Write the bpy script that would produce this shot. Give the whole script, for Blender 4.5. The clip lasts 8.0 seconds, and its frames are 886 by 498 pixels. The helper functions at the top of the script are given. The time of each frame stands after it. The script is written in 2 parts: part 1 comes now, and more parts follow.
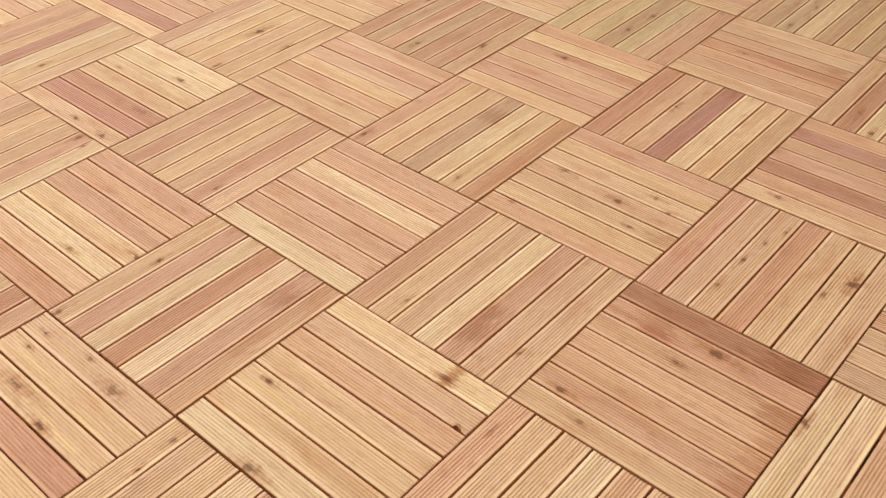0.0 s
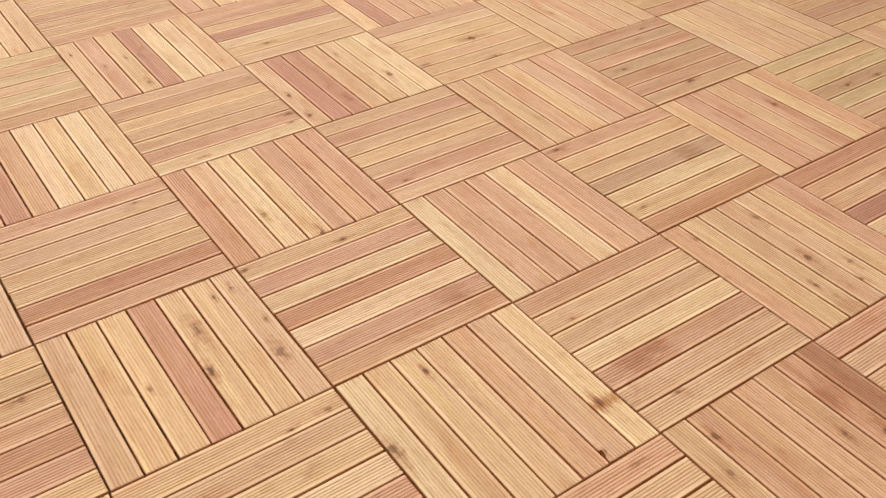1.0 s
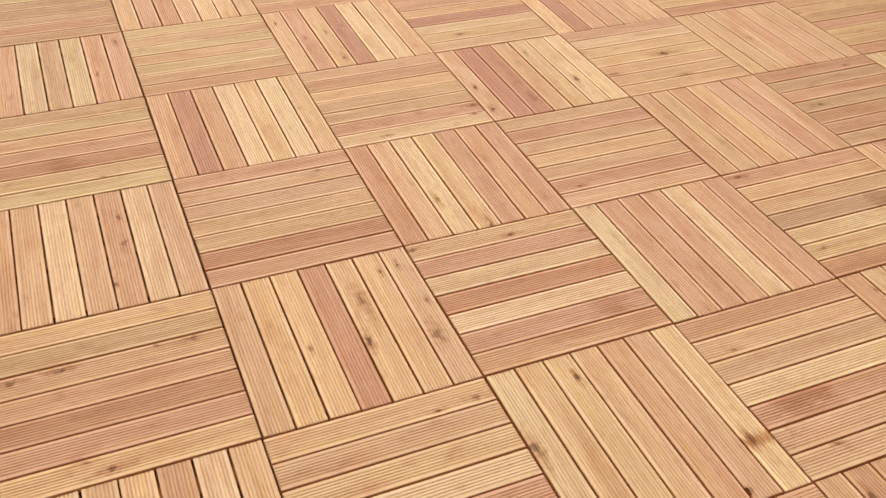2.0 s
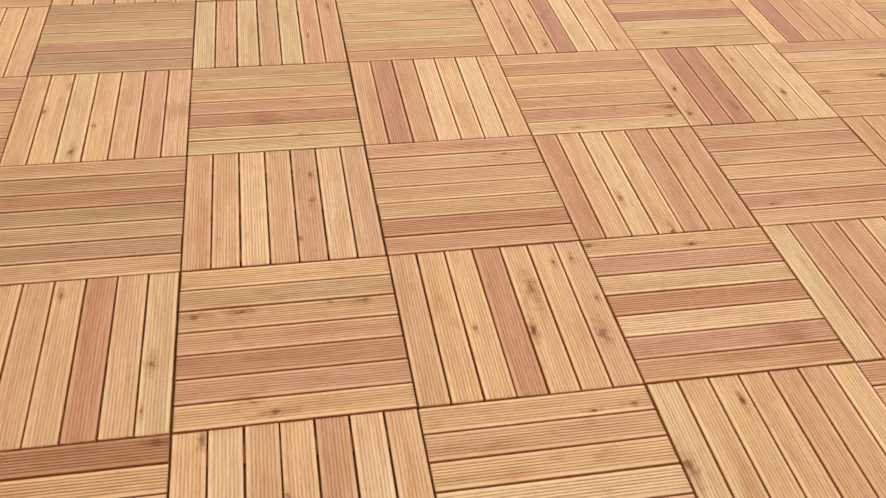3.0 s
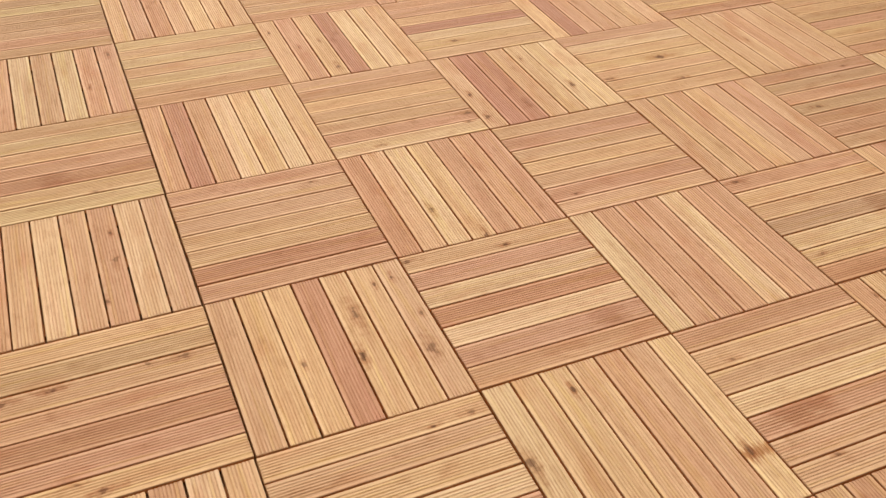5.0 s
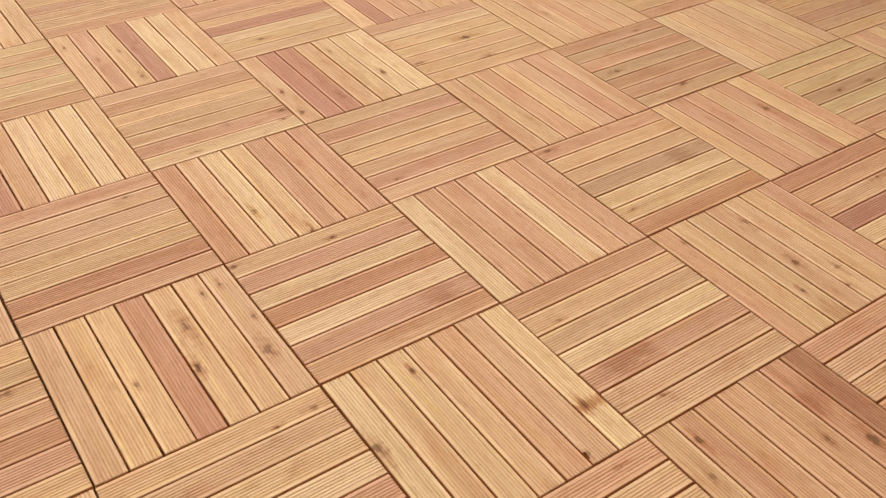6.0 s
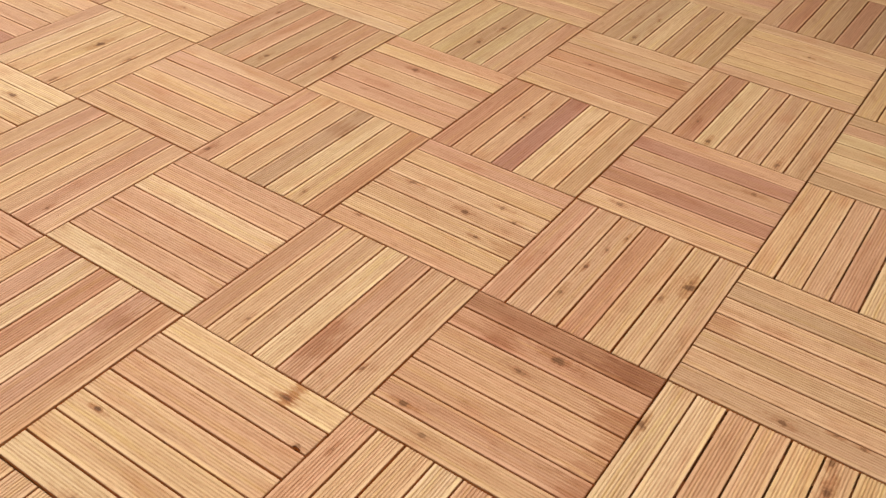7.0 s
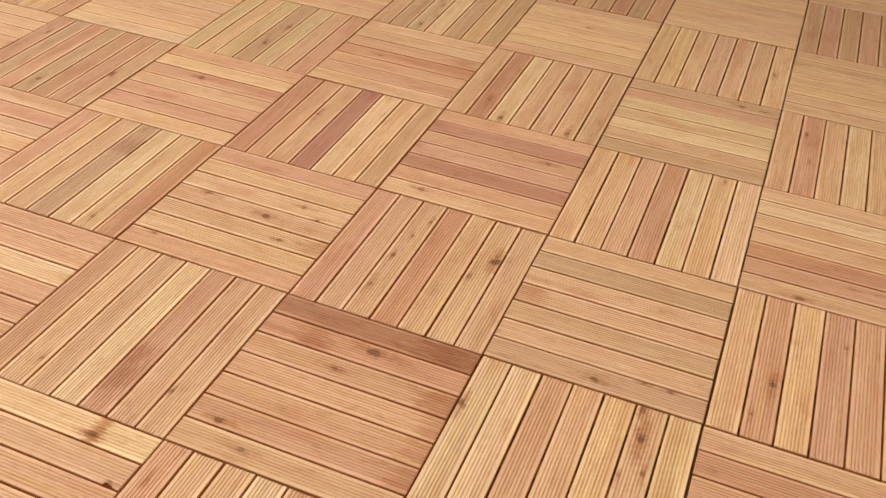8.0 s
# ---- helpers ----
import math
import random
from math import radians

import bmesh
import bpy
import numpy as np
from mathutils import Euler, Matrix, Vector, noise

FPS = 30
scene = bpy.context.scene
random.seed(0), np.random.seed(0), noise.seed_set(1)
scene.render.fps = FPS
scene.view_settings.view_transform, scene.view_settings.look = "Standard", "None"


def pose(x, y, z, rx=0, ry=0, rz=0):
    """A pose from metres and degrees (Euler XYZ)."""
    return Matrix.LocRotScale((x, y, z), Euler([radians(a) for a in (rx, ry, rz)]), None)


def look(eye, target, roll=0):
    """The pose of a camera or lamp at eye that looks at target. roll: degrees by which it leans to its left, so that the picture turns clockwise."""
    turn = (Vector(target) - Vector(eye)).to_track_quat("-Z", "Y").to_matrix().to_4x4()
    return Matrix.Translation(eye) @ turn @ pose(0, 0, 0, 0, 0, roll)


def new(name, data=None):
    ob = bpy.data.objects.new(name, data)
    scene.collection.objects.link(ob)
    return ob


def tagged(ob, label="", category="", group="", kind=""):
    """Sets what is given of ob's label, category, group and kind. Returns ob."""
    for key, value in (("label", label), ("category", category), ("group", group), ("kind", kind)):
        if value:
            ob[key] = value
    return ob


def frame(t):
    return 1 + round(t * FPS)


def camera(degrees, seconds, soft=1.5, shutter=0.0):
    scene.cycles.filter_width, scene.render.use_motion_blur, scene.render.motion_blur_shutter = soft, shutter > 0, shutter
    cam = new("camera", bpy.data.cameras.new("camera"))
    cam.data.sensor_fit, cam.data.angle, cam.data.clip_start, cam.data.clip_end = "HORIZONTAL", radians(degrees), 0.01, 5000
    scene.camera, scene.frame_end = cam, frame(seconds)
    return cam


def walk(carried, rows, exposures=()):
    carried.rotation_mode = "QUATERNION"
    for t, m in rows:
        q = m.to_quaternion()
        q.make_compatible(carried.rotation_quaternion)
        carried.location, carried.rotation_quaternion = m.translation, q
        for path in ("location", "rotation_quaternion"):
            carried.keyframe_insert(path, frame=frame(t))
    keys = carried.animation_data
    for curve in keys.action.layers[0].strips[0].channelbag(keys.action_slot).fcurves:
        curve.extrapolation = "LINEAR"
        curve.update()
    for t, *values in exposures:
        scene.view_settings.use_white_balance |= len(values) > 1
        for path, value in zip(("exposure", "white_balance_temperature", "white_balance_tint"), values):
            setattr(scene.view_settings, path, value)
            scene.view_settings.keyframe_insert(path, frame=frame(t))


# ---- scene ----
cam = camera(50.4, 8.0, soft=1.5)
PATH = [
    (0, (0.385, -1.794, 1.521), (1.549, -0.772, 0.257), -0.5),
    (0.5, (0.370, -1.802, 1.520), (1.395, -0.601, 0.293), -0.1),
    (1, (0.350, -1.805, 1.509), (1.271, -0.524, 0.280), 1.1),
    (1.5, (0.320, -1.801, 1.505), (1.102, -0.455, 0.249), 2.5),
    (2, (0.286, -1.794, 1.504), (0.946, -0.363, 0.272), 3.1),
    (2.2, (0.266, -1.792, 1.500), (0.845, -0.320, 0.275), 3.5),
    (2.5, (0.263, -1.790, 1.501), (0.711, -0.279, 0.270), 3.4),
    (2.75, (0.261, -1.788, 1.502), (0.631, -0.269, 0.254), 3.4),
    (3, (0.259, -1.785, 1.504), (0.583, -0.272, 0.234), 3.3),
    (3.3, (0.256, -1.783, 1.505), (0.576, -0.281, 0.223), 3.2),
    (3.5, (0.256, -1.782, 1.506), (0.593, -0.287, 0.221), 3.3),
    (4, (0.269, -1.776, 1.511), (0.644, -0.284, 0.233), 2.6),
    (4.5, (0.291, -1.767, 1.512), (0.756, -0.303, 0.232), 2.1),
    (4.7, (0.318, -1.759, 1.505), (0.854, -0.303, 0.243), 1.9),
    (5.05, (0.324, -1.776, 1.514), (1.006, -0.335, 0.279), 2.1),
    (5.3, (0.326, -1.788, 1.520), (1.092, -0.380, 0.307), 2.3),
    (5.55, (0.330, -1.801, 1.526), (1.166, -0.437, 0.323), 2.5),
    (5.8, (0.348, -1.807, 1.523), (1.242, -0.494, 0.308), 2.5),
    (6, (0.364, -1.813, 1.521), (1.290, -0.542, 0.285), 2.2),
    (6.5, (0.437, -1.847, 1.515), (1.556, -0.768, 0.257), 1.9),
    (7, (0.466, -1.863, 1.504), (1.792, -1.019, 0.267), 3.4),
    (7.5, (0.482, -1.875, 1.489), (1.901, -1.212, 0.246), 4.0),
    (8, (0.517, -1.933, 1.486), (2.002, -1.389, 0.263), 3.4),
]
walk(cam, [(t, look(eye, target, roll)) for t, eye, target, roll in PATH],
     exposures=[(0, 0.53, 5850, 4), (1.5, 0.5, 6050, 7), (3.5, 0.33, 6500, 9), (5.0, 0.35, 6450, 8), (6.5, 0.42, 6350, 8), (8, 0.48, 6500, 9)])

# ---- light ----
world = bpy.data.worlds.new("overcast_sky")
scene.world = world
world.use_nodes = True
wn, wl = world.node_tree.nodes, world.node_tree.links
sky = wn.new("ShaderNodeTexSky")
sky.sky_type = "NISHITA"
sky.sun_disc = False
sky.sun_elevation, sky.sun_rotation = radians(58), radians(23)
sky.dust_density = 6.0
soft_sky = wn.new("ShaderNodeMix")
soft_sky.data_type = "RGBA"
soft_sky.inputs["Factor"].default_value = 0.75
soft_sky.inputs["B"].default_value = (9.0, 8.6, 8.2, 1)
wl.new(sky.outputs["Color"], soft_sky.inputs["A"])
wl.new(soft_sky.outputs["Result"], wn["Background"].inputs["Color"])
wn["Background"].inputs["Strength"].default_value = 0.15

sun = new("sun", bpy.data.lights.new("sun", "SUN"))
sun.data.energy, sun.data.angle, sun.data.color = 0.9, radians(60), (1.0, 0.95, 0.88)
sun.matrix_world = look((1.5, 3.5, 6.0), (0, 0, 0))


# ---- materials ----
class Nodes:
    """A short way to write node trees."""

    def __init__(self, name):
        self.mat = bpy.data.materials.new(name)
        self.mat.use_nodes = True
        self.tree = self.mat.node_tree
        self.shader = self.tree.nodes["Principled BSDF"]

    def put(self, socket, value):
        if isinstance(value, bpy.types.NodeSocket):
            self.tree.links.new(value, socket)
        else:
            socket.default_value = value

    def add(self, kind, **values):
        node = self.tree.nodes.new(kind)
        for key, value in values.items():
            self.put(node.inputs[key.replace("_", " ")], value)
        return node

    def math(self, op, a, b=0.0, c=0.0, clamp=False):
        node = self.tree.nodes.new("ShaderNodeMath")
        node.operation, node.use_clamp = op, clamp
        for socket, value in zip(node.inputs, (a, b, c)):
            self.put(socket, value)
        return node.outputs[0]

    def ramp(self, value, low, high, to_low=0.0, to_high=1.0):
        node = self.tree.nodes.new("ShaderNodeMapRange")
        node.interpolation_type = "SMOOTHSTEP"
        for socket, v in zip(node.inputs, (value, low, high, to_low, to_high)):
            self.put(socket, v)
        return node.outputs[0]

    def noise(self, vector, w, scale=1.0, detail=2.0, rough=0.5, dims="4D"):
        node = self.tree.nodes.new("ShaderNodeTexNoise")
        node.noise_dimensions = dims
        self.put(node.inputs["Vector"], vector)
        if dims == "4D":
            self.put(node.inputs["W"], w)
        self.put(node.inputs["Scale"], scale)
        self.put(node.inputs["Detail"], detail)
        self.put(node.inputs["Roughness"], rough)
        return node.outputs["Fac"]

    def xyz(self, x, y, z=0.0):
        return self.add("ShaderNodeCombineXYZ", X=x, Y=y, Z=z).outputs[0]

    def mix(self, fac, a, b, blend="MIX"):
        node = self.tree.nodes.new("ShaderNodeMix")
        node.data_type, node.blend_type = "RGBA", blend
        self.put(node.inputs[0], fac)
        self.put(node.inputs[6], a)
        self.put(node.inputs[7], b)
        return node.outputs[2]


def larch():
    """Ribbed larch: each slat's tone is its object colour, its knots and its heartwood or dark end streak are its own
    properties.
    """
    n = Nodes("larch")
    info = n.tree.nodes.new("ShaderNodeObjectInfo")
    at = n.add("ShaderNodeSeparateXYZ", Vector=n.tree.nodes.new("ShaderNodeTexCoord").outputs["Object"])
    x, y, z = at.outputs
    seed = n.math("MULTIPLY", info.outputs["Random"], 40.0)
    wob = n.math("SUBTRACT", n.noise(n.xyz(x, y), seed, 60.0, 3.0), 0.5)
    core, halo, bend = 0.0, 0.0, 0.0
    for key in ("knot_a", "knot_b", "knot_c", "knot_d"):
        own = n.tree.nodes.new("ShaderNodeAttribute")
        own.attribute_type, own.attribute_name = "OBJECT", key
        k = n.add("ShaderNodeSeparateXYZ", Vector=own.outputs["Vector"]).outputs
        dx = n.math("MULTIPLY", n.math("SUBTRACT", x, k[0]), 0.62)
        dy = n.math("SUBTRACT", y, k[1])
        far = n.math("DIVIDE", n.math("SQRT", n.math("ADD", n.math("MULTIPLY", dx, dx), n.math("MULTIPLY", dy, dy))), k[2])
        far = n.math("ADD", far, n.math("MULTIPLY", wob, 2.9))
        strength = n.math("MULTIPLY_ADD", n.math("FRACT", n.math("MULTIPLY", n.math("ADD", k[0], k[1]), 91.7)), 0.45, 0.62)
        core = n.math("MAXIMUM", core, n.math("MULTIPLY", n.ramp(far, 1.0, 0.35), strength))
        near = n.ramp(far, 2.8, 0.6)
        # the stain round a knot runs out along the grain
        wide = n.math("MULTIPLY", dx, 0.45)
        tail = n.math("DIVIDE", n.math("SQRT", n.math("ADD", n.math("MULTIPLY", wide, wide), n.math("MULTIPLY", dy, dy))), k[2])
        halo = n.math("MAXIMUM", halo, n.math("MULTIPLY", n.ramp(n.math("ADD", tail, n.math("MULTIPLY", wob, 3.2)), 1.9, 0.3), strength))
        bend = n.math("ADD", bend, n.math("MULTIPLY", dy, n.math("MULTIPLY", near, -0.55)))
    own = n.tree.nodes.new("ShaderNodeAttribute")
    own.attribute_type, own.attribute_name = "OBJECT", "streak"
    k = n.add("ShaderNodeSeparateXYZ", Vector=own.outputs["Vector"]).outputs
    run = n.math("ABSOLUTE", n.math("SUBTRACT", x, k[0]))
    run = n.math("ADD", n.math("DIVIDE", run, k[1]), n.math("MULTIPLY", n.math("SUBTRACT", n.noise(n.xyz(n.math("MULTIPLY", x, 0.6), n.math("MULTIPLY", y, 4.0)), seed, 40.0, 4.0), 0.5), 3.4))
    streak = n.math("MULTIPLY", n.ramp(run, 1.1, 0.2), k[2])
    # grain that runs along the slat, drifting a little, and round the knots
    drift = n.math("MULTIPLY", n.math("SUBTRACT", n.noise(n.xyz(x, 0.0), seed, 4.0, 1.0), 0.5), 0.03)
    yy = n.math("ADD", n.math("ADD", y, bend), drift)
    broad = n.noise(n.xyz(n.math("MULTIPLY", x, 2.2), n.math("MULTIPLY", yy, 34.0)), seed, 1.0, 2.0)
    rings = n.noise(n.xyz(n.math("MULTIPLY", x, 5.0), n.math("MULTIPLY", yy, 210.0)), seed, 1.0, 3.0, 0.6)
    fibre = n.noise(n.xyz(n.math("MULTIPLY", x, 40.0), n.math("MULTIPLY", yy, 700.0)), seed, 1.0, 2.0)
    cloud = n.noise(n.xyz(n.math("MULTIPLY", x, 7.0), n.math("MULTIPLY", y, 16.0)), seed, 1.0, 2.0)
    col = info.outputs["Color"]
    late = n.mix(1.0, col, (0.83, 0.74, 0.65, 1), "MULTIPLY")
    pale = n.mix(1.0, col, (1.09, 1.1, 1.11, 1), "MULTIPLY")
    col = n.mix(n.ramp(rings, 0.36, 0.66, 0.0, 0.7), pale, late)
    col = n.mix(n.ramp(broad, 0.35, 0.7, 0.0, 0.5), col, late)
    col = n.mix(n.ramp(cloud, 0.52, 0.78, 0.0, 0.5), col, n.mix(1.0, col, (0.86, 0.66, 0.56, 1), "MULTIPLY"))
    col = n.mix(n.ramp(fibre, 0.42, 0.75, 0.0, 0.2), col, n.mix(1.0, col, (0.72, 0.62, 0.54, 1), "MULTIPLY"))
    fuzz = n.noise(n.xyz(n.math("MULTIPLY", x, 170.0), n.math("MULTIPLY", y, 520.0)), seed, 1.0, 2.0, 0.6)
    col = n.mix(n.ramp(fuzz, 0.5, 0.74, 0.0, 0.3), col, n.mix(1.0, col, (0.7, 0.58, 0.48, 1), "MULTIPLY"))
    col = n.mix(n.ramp(fuzz, 0.46, 0.25, 0.0, 0.2), col, n.mix(1.0, col, (1.14, 1.16, 1.18, 1), "MULTIPLY"))
    col = n.mix(streak, col, n.mix(1.0, col, (0.64, 0.45, 0.32, 1), "MULTIPLY"))
    col = n.mix(n.math("MULTIPLY", halo, 0.75), col, n.mix(1.0, col, (0.64, 0.44, 0.3, 1), "MULTIPLY"))
    col = n.mix(n.math("MULTIPLY", core, 0.85), col, (0.13, 0.055, 0.02, 1))
    # greener, yellower sapwood patches along the slat
    sap = n.noise(n.xyz(n.math("MULTIPLY", x, 6.0), n.math("MULTIPLY", y, 22.0)), n.math("ADD", seed, 3.1), 1.0, 2.0)
    col = n.mix(n.ramp(sap, 0.5, 0.72, 0.0, 0.4), col, n.mix(1.0, col, (1.04, 1.08, 1.06, 1), "MULTIPLY"))
    # thin yellow and pink threads that follow the grain
    thread = n.noise(n.xyz(n.math("MULTIPLY", x, 3.0), n.math("MULTIPLY", yy, 95.0)), n.math("ADD", seed, 5.7), 1.0, 2.0)
    col = n.mix(n.ramp(thread, 0.52, 0.7, 0.0, 0.55), col, n.mix(1.0, col, (1.06, 1.1, 0.84, 1), "MULTIPLY"))
    col = n.mix(n.ramp(thread, 0.46, 0.28, 0.0, 0.5), col, n.mix(1.0, col, (1.02, 0.92, 0.96, 1), "MULTIPLY"))
    # faint grey-brown smudges of weather and foot traffic
    smudge = n.noise(n.xyz(n.math("MULTIPLY", x, 14.0), n.math("MULTIPLY", y, 30.0)), n.math("ADD", seed, 7.3), 1.0, 4.0, 0.65)
    col = n.mix(n.ramp(smudge, 0.54, 0.74, 0.0, 0.7), col, n.mix(1.0, col, (0.76, 0.67, 0.58, 1), "MULTIPLY"))
    # planed lands, paler than the ribbed middle; the lift also paints the gaps' bright edge line
    land = n.ramp(n.math("ABSOLUTE", y), 0.0262, 0.0275)
    col = n.mix(n.math("MULTIPLY", land, 0.8), col, n.mix(1.0, col, (1.09, 1.1, 1.11, 1), "MULTIPLY"))
    # shade in the groove bottoms, painted as patchy darkening to sharpen the ribs
    groove_shade = n.ramp(z, -0.0004, -0.0013)
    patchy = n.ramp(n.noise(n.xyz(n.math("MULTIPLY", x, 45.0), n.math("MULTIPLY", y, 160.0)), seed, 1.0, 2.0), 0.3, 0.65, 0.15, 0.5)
    col = n.mix(n.math("MULTIPLY", groove_shade, patchy), col, n.mix(1.0, col, (0.58, 0.42, 0.29, 1), "MULTIPLY"))
    # sawn sides coloured strong orange, standing in for warm light bounced inside the gaps
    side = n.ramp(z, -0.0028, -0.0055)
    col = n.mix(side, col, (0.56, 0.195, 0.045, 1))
    # splintered, dirty edges
    torn = n.math("SUBTRACT", n.noise(n.xyz(n.math("MULTIPLY", x, 150.0), n.math("MULTIPLY", y, 150.0)), seed, 1.0, 3.0, 0.6), 0.5)
    rim = n.ramp(n.math("ADD", n.math("ABSOLUTE", y), n.math("MULTIPLY", torn, 0.0075)), 0.0328, 0.0342)
    tip = n.ramp(n.math("ADD", n.math("ABSOLUTE", x), n.math("MULTIPLY", torn, 0.009)), 0.2466, 0.2482)
    col = n.mix(n.math("MULTIPLY", n.math("MAXIMUM", rim, tip), 0.35), col, (0.34, 0.165, 0.06, 1))
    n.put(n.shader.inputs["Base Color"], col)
    n.put(n.shader.inputs["Roughness"], n.ramp(rings, 0.2, 0.8, 0.56, 0.72))
    n.put(n.shader.inputs["Specular IOR Level"], 0.22)
    high = n.math("ADD", n.math("MULTIPLY", rings, 0.4), n.math("MULTIPLY", n.math("ADD", fibre, fuzz), 0.4))
    bump = n.add("ShaderNodeBump", Strength=0.35, Distance=0.0006, Height=high)
    n.put(n.shader.inputs["Normal"], bump.outputs[0])
    return n.mat


def plain(name, base, dark, scale, rough):
    n = Nodes(name)
    at = n.tree.nodes.new("ShaderNodeTexCoord").outputs["Object"]
    a = n.noise(at, 0.0, scale, 5.0, 0.6, "3D")
    b = n.noise(at, 0.0, scale * 14, 3.0, 0.6, "3D")
    col = n.mix(n.ramp(a, 0.35, 0.65), base, dark)
    col = n.mix(n.ramp(b, 0.4, 0.7, 0.0, 0.6), col, dark)
    n.put(n.shader.inputs["Base Color"], col)
    n.put(n.shader.inputs["Roughness"], rough)
    n.put(n.shader.inputs["Specular IOR Level"], 0.08)
    n.put(n.shader.inputs["Normal"], n.add("ShaderNodeBump", Strength=0.5, Distance=0.003, Height=b).outputs[0])
    return n.mat


LARCH = larch()
# dark brown for the added walls, so they reflect little onto the deck
SKY_BLOCK = plain("sky_block_brown", (0.24, 0.19, 0.15, 1), (0.18, 0.14, 0.11, 1), 1.5, 0.9)
BATTEN = plain("rough_batten_wood", (0.4, 0.17, 0.06, 1), (0.28, 0.11, 0.035, 1), 20.0, 0.85)
FELT = plain("brown_felt", (0.27, 0.125, 0.052, 1), (0.18, 0.08, 0.033, 1), 3.0, 0.9)

# wood tones of the slats
TONES = {
    "p": (0.605, 0.42, 0.24),    # pale straw sapwood
    "g": (0.556, 0.388, 0.21),  # dull greenish straw
    "y": (0.578, 0.377, 0.2),   # honey yellow
    "t": (0.552, 0.350, 0.196),  # tan
    "b": (0.478, 0.305, 0.168),  # dull brown tan
    "s": (0.52, 0.304, 0.176),   # salmon
    "r": (0.474, 0.256, 0.142),    # red heartwood
    "m": (0.43, 0.222, 0.137),  # dark mauve heartwood
    "d": (0.355, 0.176, 0.09),    # dark red heartwood
}

# ---- structure ----
PITCH = 0.5        # deck tile spacing
LENGTH = 0.4960    # slat length
COUNT = 7          # slats in a tile
STEP = 0.4985 / COUNT
WIDTH = 0.0665
THICK = 0.015
GROOVES = 7
DEPTH = 0.0013     # of a groove
BED = -0.027       # top of the felt under the battens


def mesh_of(name, bm, material):
    bmesh.ops.recalc_face_normals(bm, faces=bm.faces)
    me = bpy.data.meshes.new(name)
    bm.to_mesh(me)
    bm.free()
    me.materials.append(material)
    return me


def box(bm, x0, x1, y0, y1, z0, z1):
    made = bmesh.ops.create_cube(bm, size=1.0)
    bmesh.ops.transform(bm, verts=made["verts"], matrix=Matrix.Translation(((x0 + x1) / 2, (y0 + y1) / 2, (z0 + z1) / 2)) @ Matrix.Diagonal((x1 - x0, y1 - y0, z1 - z0, 1)))
    return made["verts"]


def slat_mesh(bite=()):
    """A ribbed board along x, its top ribs at z = 0, with eased edges and slightly broken ends.
    bite: places along x and depths from the low y edge of a splintered notch."""
    half = WIDTH / 2
    land = 0.0072
    rib = (WIDTH - 2 * land) / GROOVES
    line = [(-half, -THICK), (-half, -0.0016), (-half + 0.0005, -0.0006), (-half + 0.0016, 0.0)]
    for k in range(GROOVES):
        c = -half + land + (k + 0.5) * rib
        line += [(c - 0.29 * rib, 0.0), (c - 0.13 * rib, -DEPTH), (c + 0.13 * rib, -DEPTH), (c + 0.29 * rib, 0.0)]
    line += [(half - 0.0016, 0.0), (half - 0.0005, -0.0006), (half, -0.0016), (half, -THICK)]
    bm = bmesh.new()
    rows = []
    ends = [(-LENGTH / 2, 0.0012, 0.0), (-LENGTH / 2 + 0.0016, 0.0, 0.0), (LENGTH / 2 - 0.0016, 0.0, 0.0), (LENGTH / 2, 0.0012, 0.0)]
    for x, drop, cut in sorted(ends + [(x, 0.0, cut) for x, cut in bite]):
        rows.append([bm.verts.new((x, max(y, cut - half), zz - drop if zz > -THICK else zz)) for y, zz in line])
    for a, b in zip(rows, rows[1:]):
        for k in range(len(line) - 1):
            bm.faces.new((a[k], a[k + 1], b[k + 1], b[k]))
        bm.faces.new((a[-1], a[0], b[0], b[-1]))
    bm.faces.new(rows[0])
    bm.faces.new(rows[-1])
    return mesh_of("slat", bm, LARCH)


def batten_mesh():
    bm = bmesh.new()
    box(bm, -0.022, 0.022, -0.243, 0.243, BED, -THICK)
    return mesh_of("batten", bm, BATTEN)


SLAT, BATTEN_MESH = slat_mesh(), batten_mesh()
CHIPPED = slat_mesh(((0.2125, 0.0), (0.2140, 0.0050), (0.2190, 0.0062), (0.2250, 0.0042), (0.2320, 0.0036), (0.2335, 0.0)))

bm = bmesh.new()
bmesh.ops.create_grid(bm, x_segments=8, y_segments=8, size=400.0)
ground = tagged(new("ground", mesh_of("ground", bm, FELT)), "brown felt ground under and around the wooden deck tiles", "ground", kind="structure")
ground.location.z = BED

def wall(name, x0, x1, y0, y1, top):
    bm = bmesh.new()
    box(bm, x0, x1, y0, y1, BED - 0.02, top)
    return tagged(new(name, mesh_of(name, bm, SKY_BLOCK)), "unseen wall added beside the deck to cut sky light", "wall", kind="structure")


# unseen walls, added to block sky light so the deck dims towards three sides
wall("sky_block_east", 5.03, 5.25, -3.05, 3.05, 3.6)
wall("sky_block_south", -1.75, 5.25, -3.25, -3.05, 3.0)
wall("sky_block_west", -1.75, -1.53, -3.05, 3.05, 3.0)

SIZES = {"S": 0.0055, "M": 0.009, "L": 0.0135, "X": 0.021}
rng = random.Random(7)


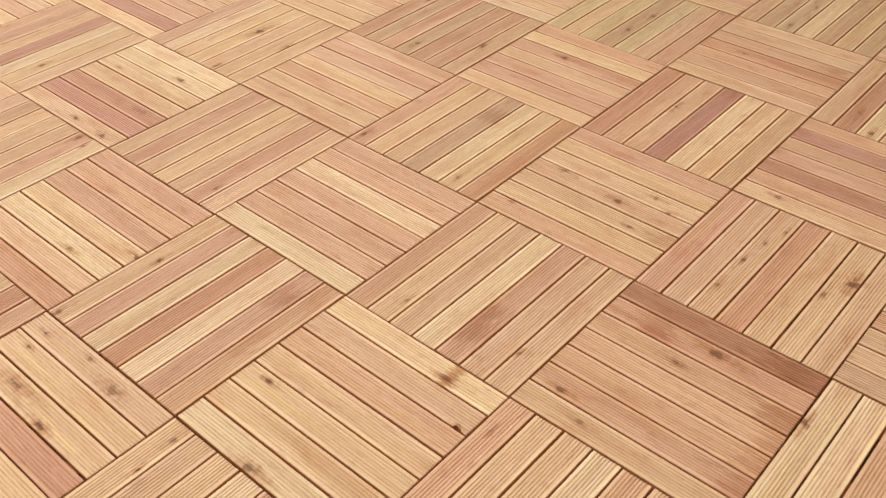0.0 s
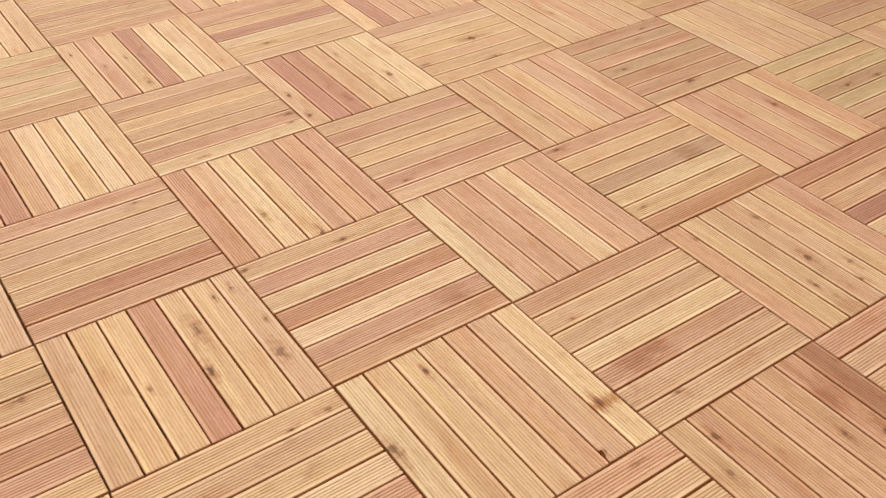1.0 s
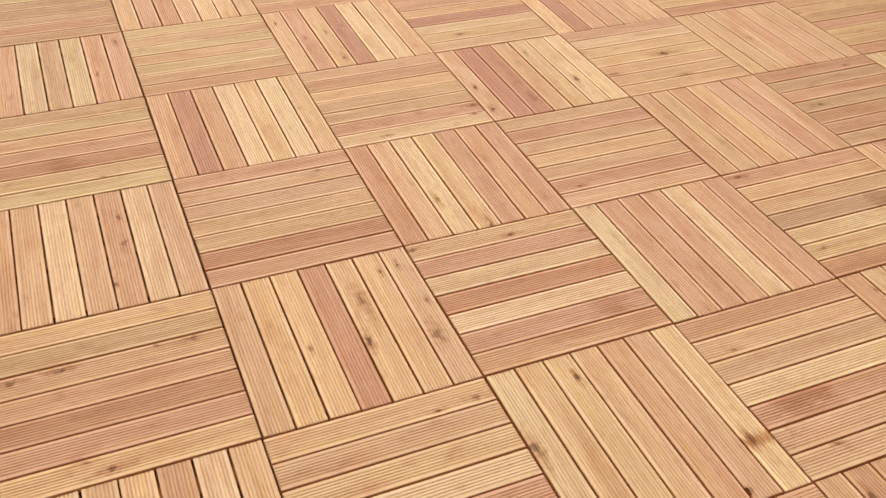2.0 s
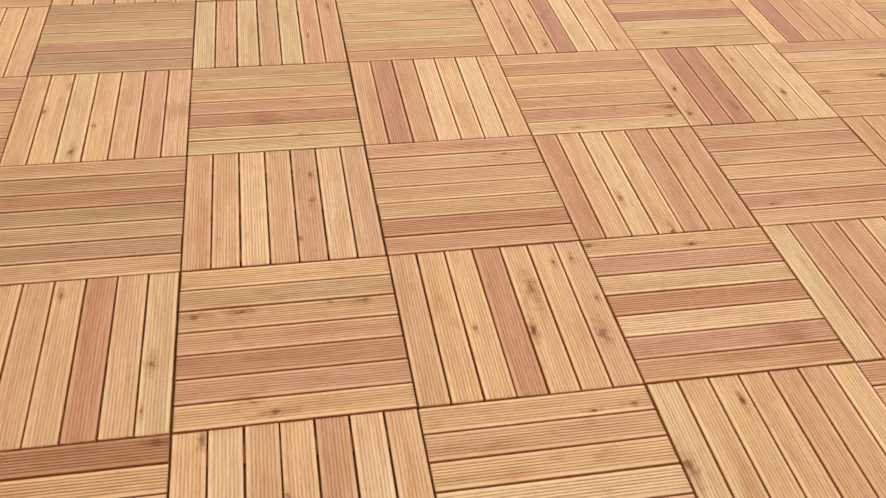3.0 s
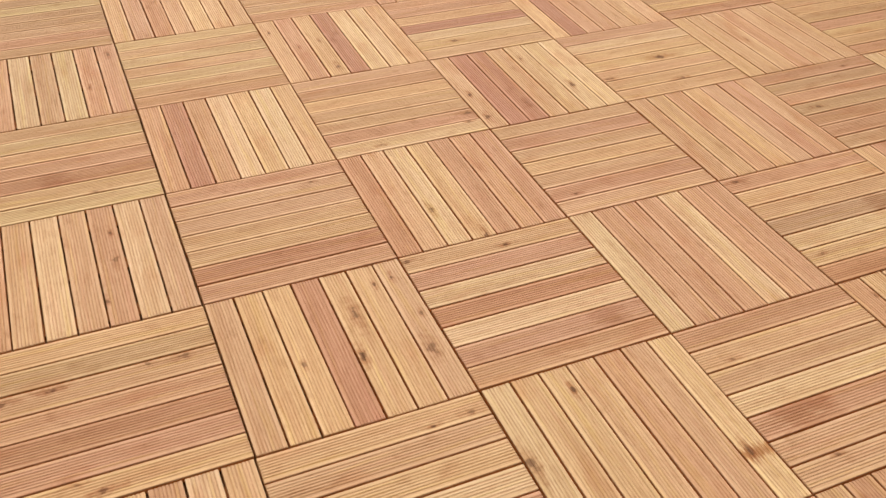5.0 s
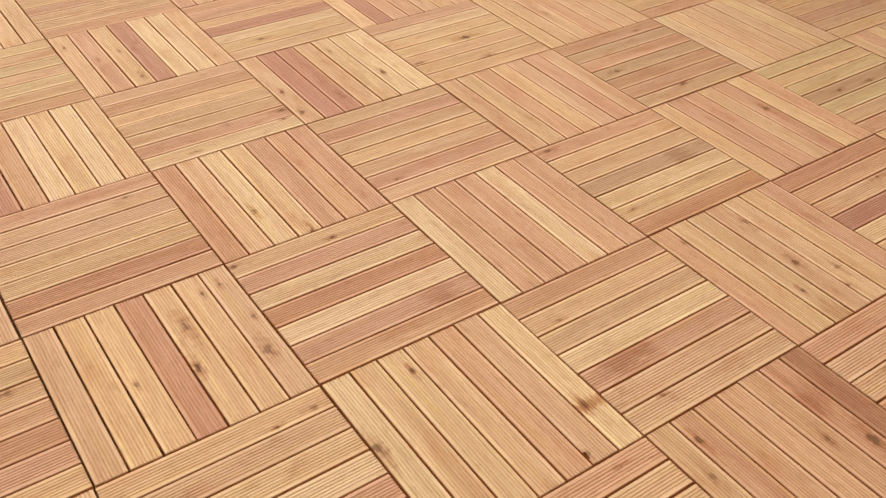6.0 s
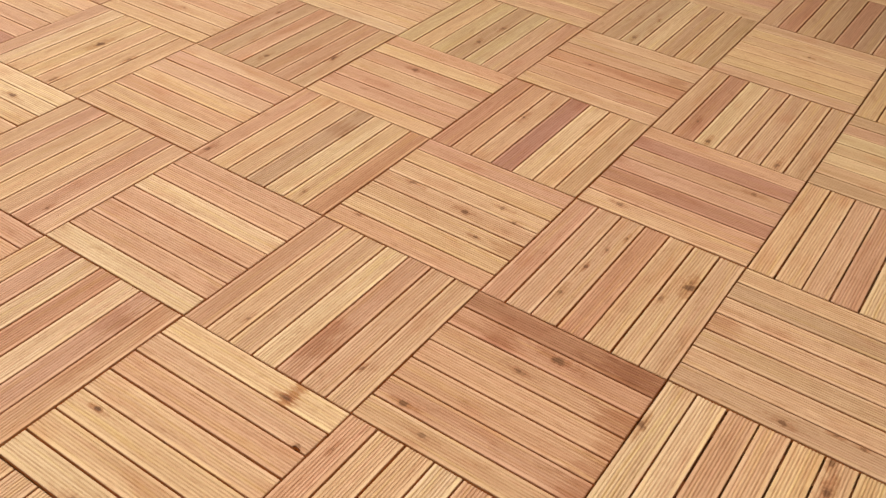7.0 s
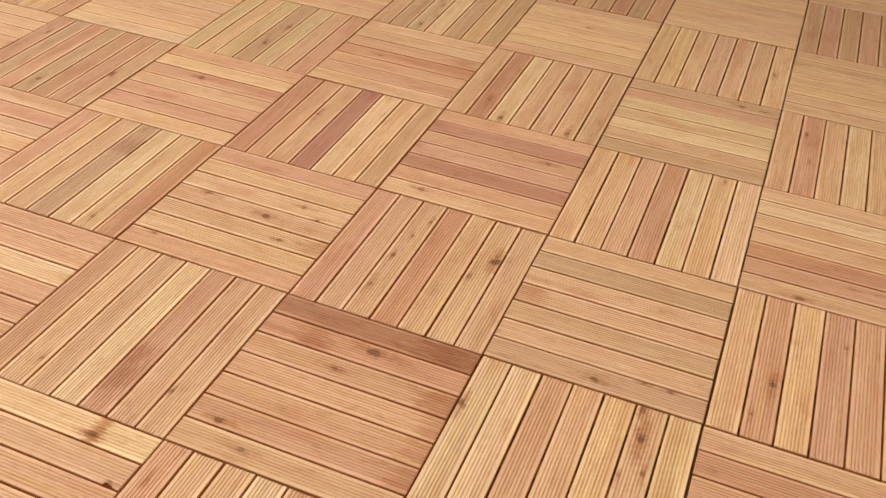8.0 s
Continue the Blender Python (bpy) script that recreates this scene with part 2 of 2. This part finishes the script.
def deck_tile(i, j, tones, marks="", look_of="tan and salmon slats"):
    """A square deck tile of seven slats. Tiles on even squares run along y, the others along x.
    marks: slat@place:offset and size of a knot, the offset in millimetres, slat~place and size of a heartwood streak or
    a darker slat end; places from 0 to 1 along the slat."""
    upright = (i + j) % 2 == 0
    turn = -90 if upright else 0
    tile = new("deck_tile")
    tile.empty_display_size = 0.1
    tile.matrix_basis = pose((i + 0.5) * PITCH + rng.uniform(-0.0006, 0.0006), (j + 0.5) * PITCH + rng.uniform(-0.0006, 0.0006), 0, rng.uniform(-0.12, 0.12), rng.uniform(-0.12, 0.12), turn + rng.uniform(-0.08, 0.08))
    knots, streaks = {}, {}
    for mark in marks.split():
        size = SIZES[mark[-1]]
        if "@" in mark:
            k, place = mark[:-1].split("@")
            place, _, side = place.partition(":")
            side = float(side) / 1000 if side else rng.uniform(-0.016, 0.016)
            knots.setdefault(int(k), []).append((float(place), side if upright else -side, size))
        else:
            k, place = mark[:-1].split("~")
            streaks[int(k)] = (float(place), {"S": 0.022, "M": 0.06, "L": 0.1}[mark[-1]], {"S": 1.0, "M": 0.5, "L": 0.62}[mark[-1]])
    for k in range(1, COUNT + 1):
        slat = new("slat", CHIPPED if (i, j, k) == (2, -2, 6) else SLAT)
        slat.parent = tile
        # after the turn, slat 1 lies at the low x side or at the high y side
        across = (COUNT + 1) / 2 - k
        slat.location = (rng.uniform(-0.0008, 0.0008), (-across if upright else across) * STEP + rng.uniform(-0.0005, 0.0005), rng.uniform(-0.0006, 0.0003))
        slat.rotation_euler = (radians(rng.uniform(-0.5, 0.5)), 0, radians(rng.uniform(-0.12, 0.12)))
        tone = TONES[tones[k - 1]]
        f = rng.uniform(0.95, 1.05)
        slat.color = (tone[0] * f, tone[1] * f * rng.uniform(0.98, 1.02), tone[2] * f * rng.uniform(0.96, 1.04), 1)
        own = knots.get(k, [])
        for key, n in zip(("knot_a", "knot_b", "knot_c", "knot_d"), range(4)):
            slat[key] = ((own[n][0] - 0.5) * LENGTH, own[n][1], own[n][2]) if n < len(own) else (9.0, 9.0, 0.005)
        s = streaks.get(k)
        slat["streak"] = ((s[0] - 0.5) * LENGTH, s[1], s[2]) if s else (9.0, 0.01, 0.0)
    for bx in (-0.19, 0.0, 0.19):
        batten = new("batten", BATTEN_MESH)
        batten.parent = tile
        batten.location.x = bx
    return tagged(tile, "larch deck tile, " + look_of, "deck tile", "deck tiles laid in a basket weave")


# ---- deck tiles: square, slat tones, knots and streaks ----
# on tile 3 -3 the streaks near place 1 darken the slat ends
DECK = """
-1 -2 dytttyt 1@.95:-18M
0 -2 yptyspt 1@.04:26M 4@.36:-27S
1 -2 ttypsyt 1@.74:22S 1@.92:12M
2 -3 stypsts 1@.81:-5S
3 -5 ttyssrt
3 -4 gpstytg 6@.82:-4L 6@.97:-20M 6@.58:-28S 6@.63:18S 1@.68:-26M
4 -5 tsysstt 2@.37:15M 2@.14:-19S 4@.76:18S
5 -5 tsrttpt 1@.3M 2@.55S 2@.65S
6 -5 tstpyty 2@.74:-17S 2@.4S 5@.45S
7 -5 ttyyttt
8 -5 bsbsbsb
9 -5 tytstty
-1 -1 tytyrtg 7@.6:-12M 7@.87:-25S 4@.1:-14S
0 -1 ybtsrsy 3@.08:-15M 3@.28:-20M 3@.69:-26S 3@.85:-23M 7@.32:-25S 7@.42:9M
1 -1 tyyryyt 5@.32:8L 5@.61:-22M 6@.15:15S 7@.13:-6S 7@.43:15S 7@.67:-7L 3@.57:-12S
2 -1 tsprpss 1@.02:-14M 1@.57:13S 6~.8M
2 -2 pyytstp 7~.74S 7@.72:-14M 6@.95:-26S 3@.14S 1@.45:-24L
3 -1 pssspss
3 -2 sttpstt 5~.25L 7@.23:-28S 2@.17:17S
3 -3 tssssrd 1@.31:7M 2@.13:-17M 5@.44:0M 6@.55:15L 6~.25M 7~.85L 5~.97L 4~.98M 3~.98M 2~.98M
4 -4 btbttbt 1@.5:-4M 1@.72:30S 1@.83:28S 4~.05M
4 -3 sttryyt 3@.23:-16M 3@.49:-14S 3@.68:0S 3@.84:20S 6@.5:-22M 6@.67:20L
4 -2 sytttys 4@.58:0M 5@.73:6M 5@.85:-30S 3@.75:-6S 4@.2:25M 1@.14:26S 3~.97M
4 -1 sytbpyr 1@.09:-14M 6@.1S 4~.75M
-1 0 tbrbtbt
0 0 stptspt 5@.5:11M 5@.25S 5@.81:-28S
1 0 sttttrs 2@.79:-20S
2 0 rtpysss 3@.67:-16M 4@.98:9M
3 0 tstttst 6@.15S
4 0 ttsttst
5 0 sbsbsst 4@.16:0M 7@.44:-28M 1@.75S
6 0 pytttyt
7 0 tsytsty
-2 1 tsyttst
-1 1 typytst 2@.45:-28M 3@.9:6M 4@.63:-19S 2@.15:28S 7~.5M
0 1 tgtsryg 5~.45M 6@.65:30S
1 1 smspypy
2 1 tsyttsp 6@.95:-10M 7@.92:-28S 7@.3S
3 1 tmmtypp 6@.66:-6M 3@.78:8M 1@.86:-8M 1@.55S 5@.2S
4 1 spyyttt 4@.58:8L 5@.05:22M 6@.55:28M
5 1 yttsttt 3@.5S
6 1 tytsyts
7 1 ttysttt
-2 2 tytstyt
-1 2 bbtgsbb
0 2 gsgbgss 6@.6S 7@.15M
1 2 gtgtgts
2 2 tsymppt 1@.2S 3@.45S 3@.88M 2@.5S
3 2 sstmpyt 6@.3M
4 2 ymssttt 5@.8S
5 2 tsyttys
6 2 ytstyst
-2 3 ttsytst
-1 3 ttsttst
0 3 bgbbtsb
1 3 tsrtyyt
2 3 ttystts
3 3 sttysty
4 3 tystsyt
5 -4 yytsptp 6@.95S
5 -3 tsmssms 1@.21:14M 5@.8:15M
5 -2 rstmpyt 3@.58:-24M
5 -1 ysstsys 5@.4:10M 7@.95S
6 -4 btpggsb 7@.75M 7@.9S
6 -3 trpttyt 2@.25M 3@.06:3M 6@.06:7M
6 -2 tssrstt 5~.9M 4@.3S
6 -1 gygbgts 4@.3M 4@.6M
7 -4 yyyttty 7@.51:-17M
7 -3 tyyyyyt 5@.5S
7 -2 tbgpbtb 3@.5S 3@.1M
7 -1 tsyttst
8 -4 yttttyt
8 -3 trtbrbs
8 -2 tyssyty
8 -1 tstytts
"""
KINDS = {"p": "pale straw", "g": "greenish straw", "b": "dull brown", "y": "honey yellow", "t": "tan", "s": "salmon pink", "r": "reddish heartwood", "m": "dark mauve heartwood", "d": "dark red heartwood"}


def described(tones, marks):
    order = sorted(set(tones), key=lambda c: -tones.count(c))[:2]
    text = " and ".join(KINDS[c] for c in order)
    if marks.count("@") >= 3:
        text += " slats, many knots"
    elif marks:
        text += " slats, few knots"
    else:
        text += " ribbed slats"
    return text


known = {}
for line in DECK.strip().splitlines():
    i, j, tones, *marks = line.split()
    known[int(i), int(j)] = (tones, " ".join(marks))
for j in range(-6, 6):
    for i in range(-3, 10):
        tones, marks = known.get((i, j)) or ("".join(rng.choice("ttyyspt") for _ in range(COUNT)), "")
        deck_tile(i, j, tones, marks, described(tones, marks))
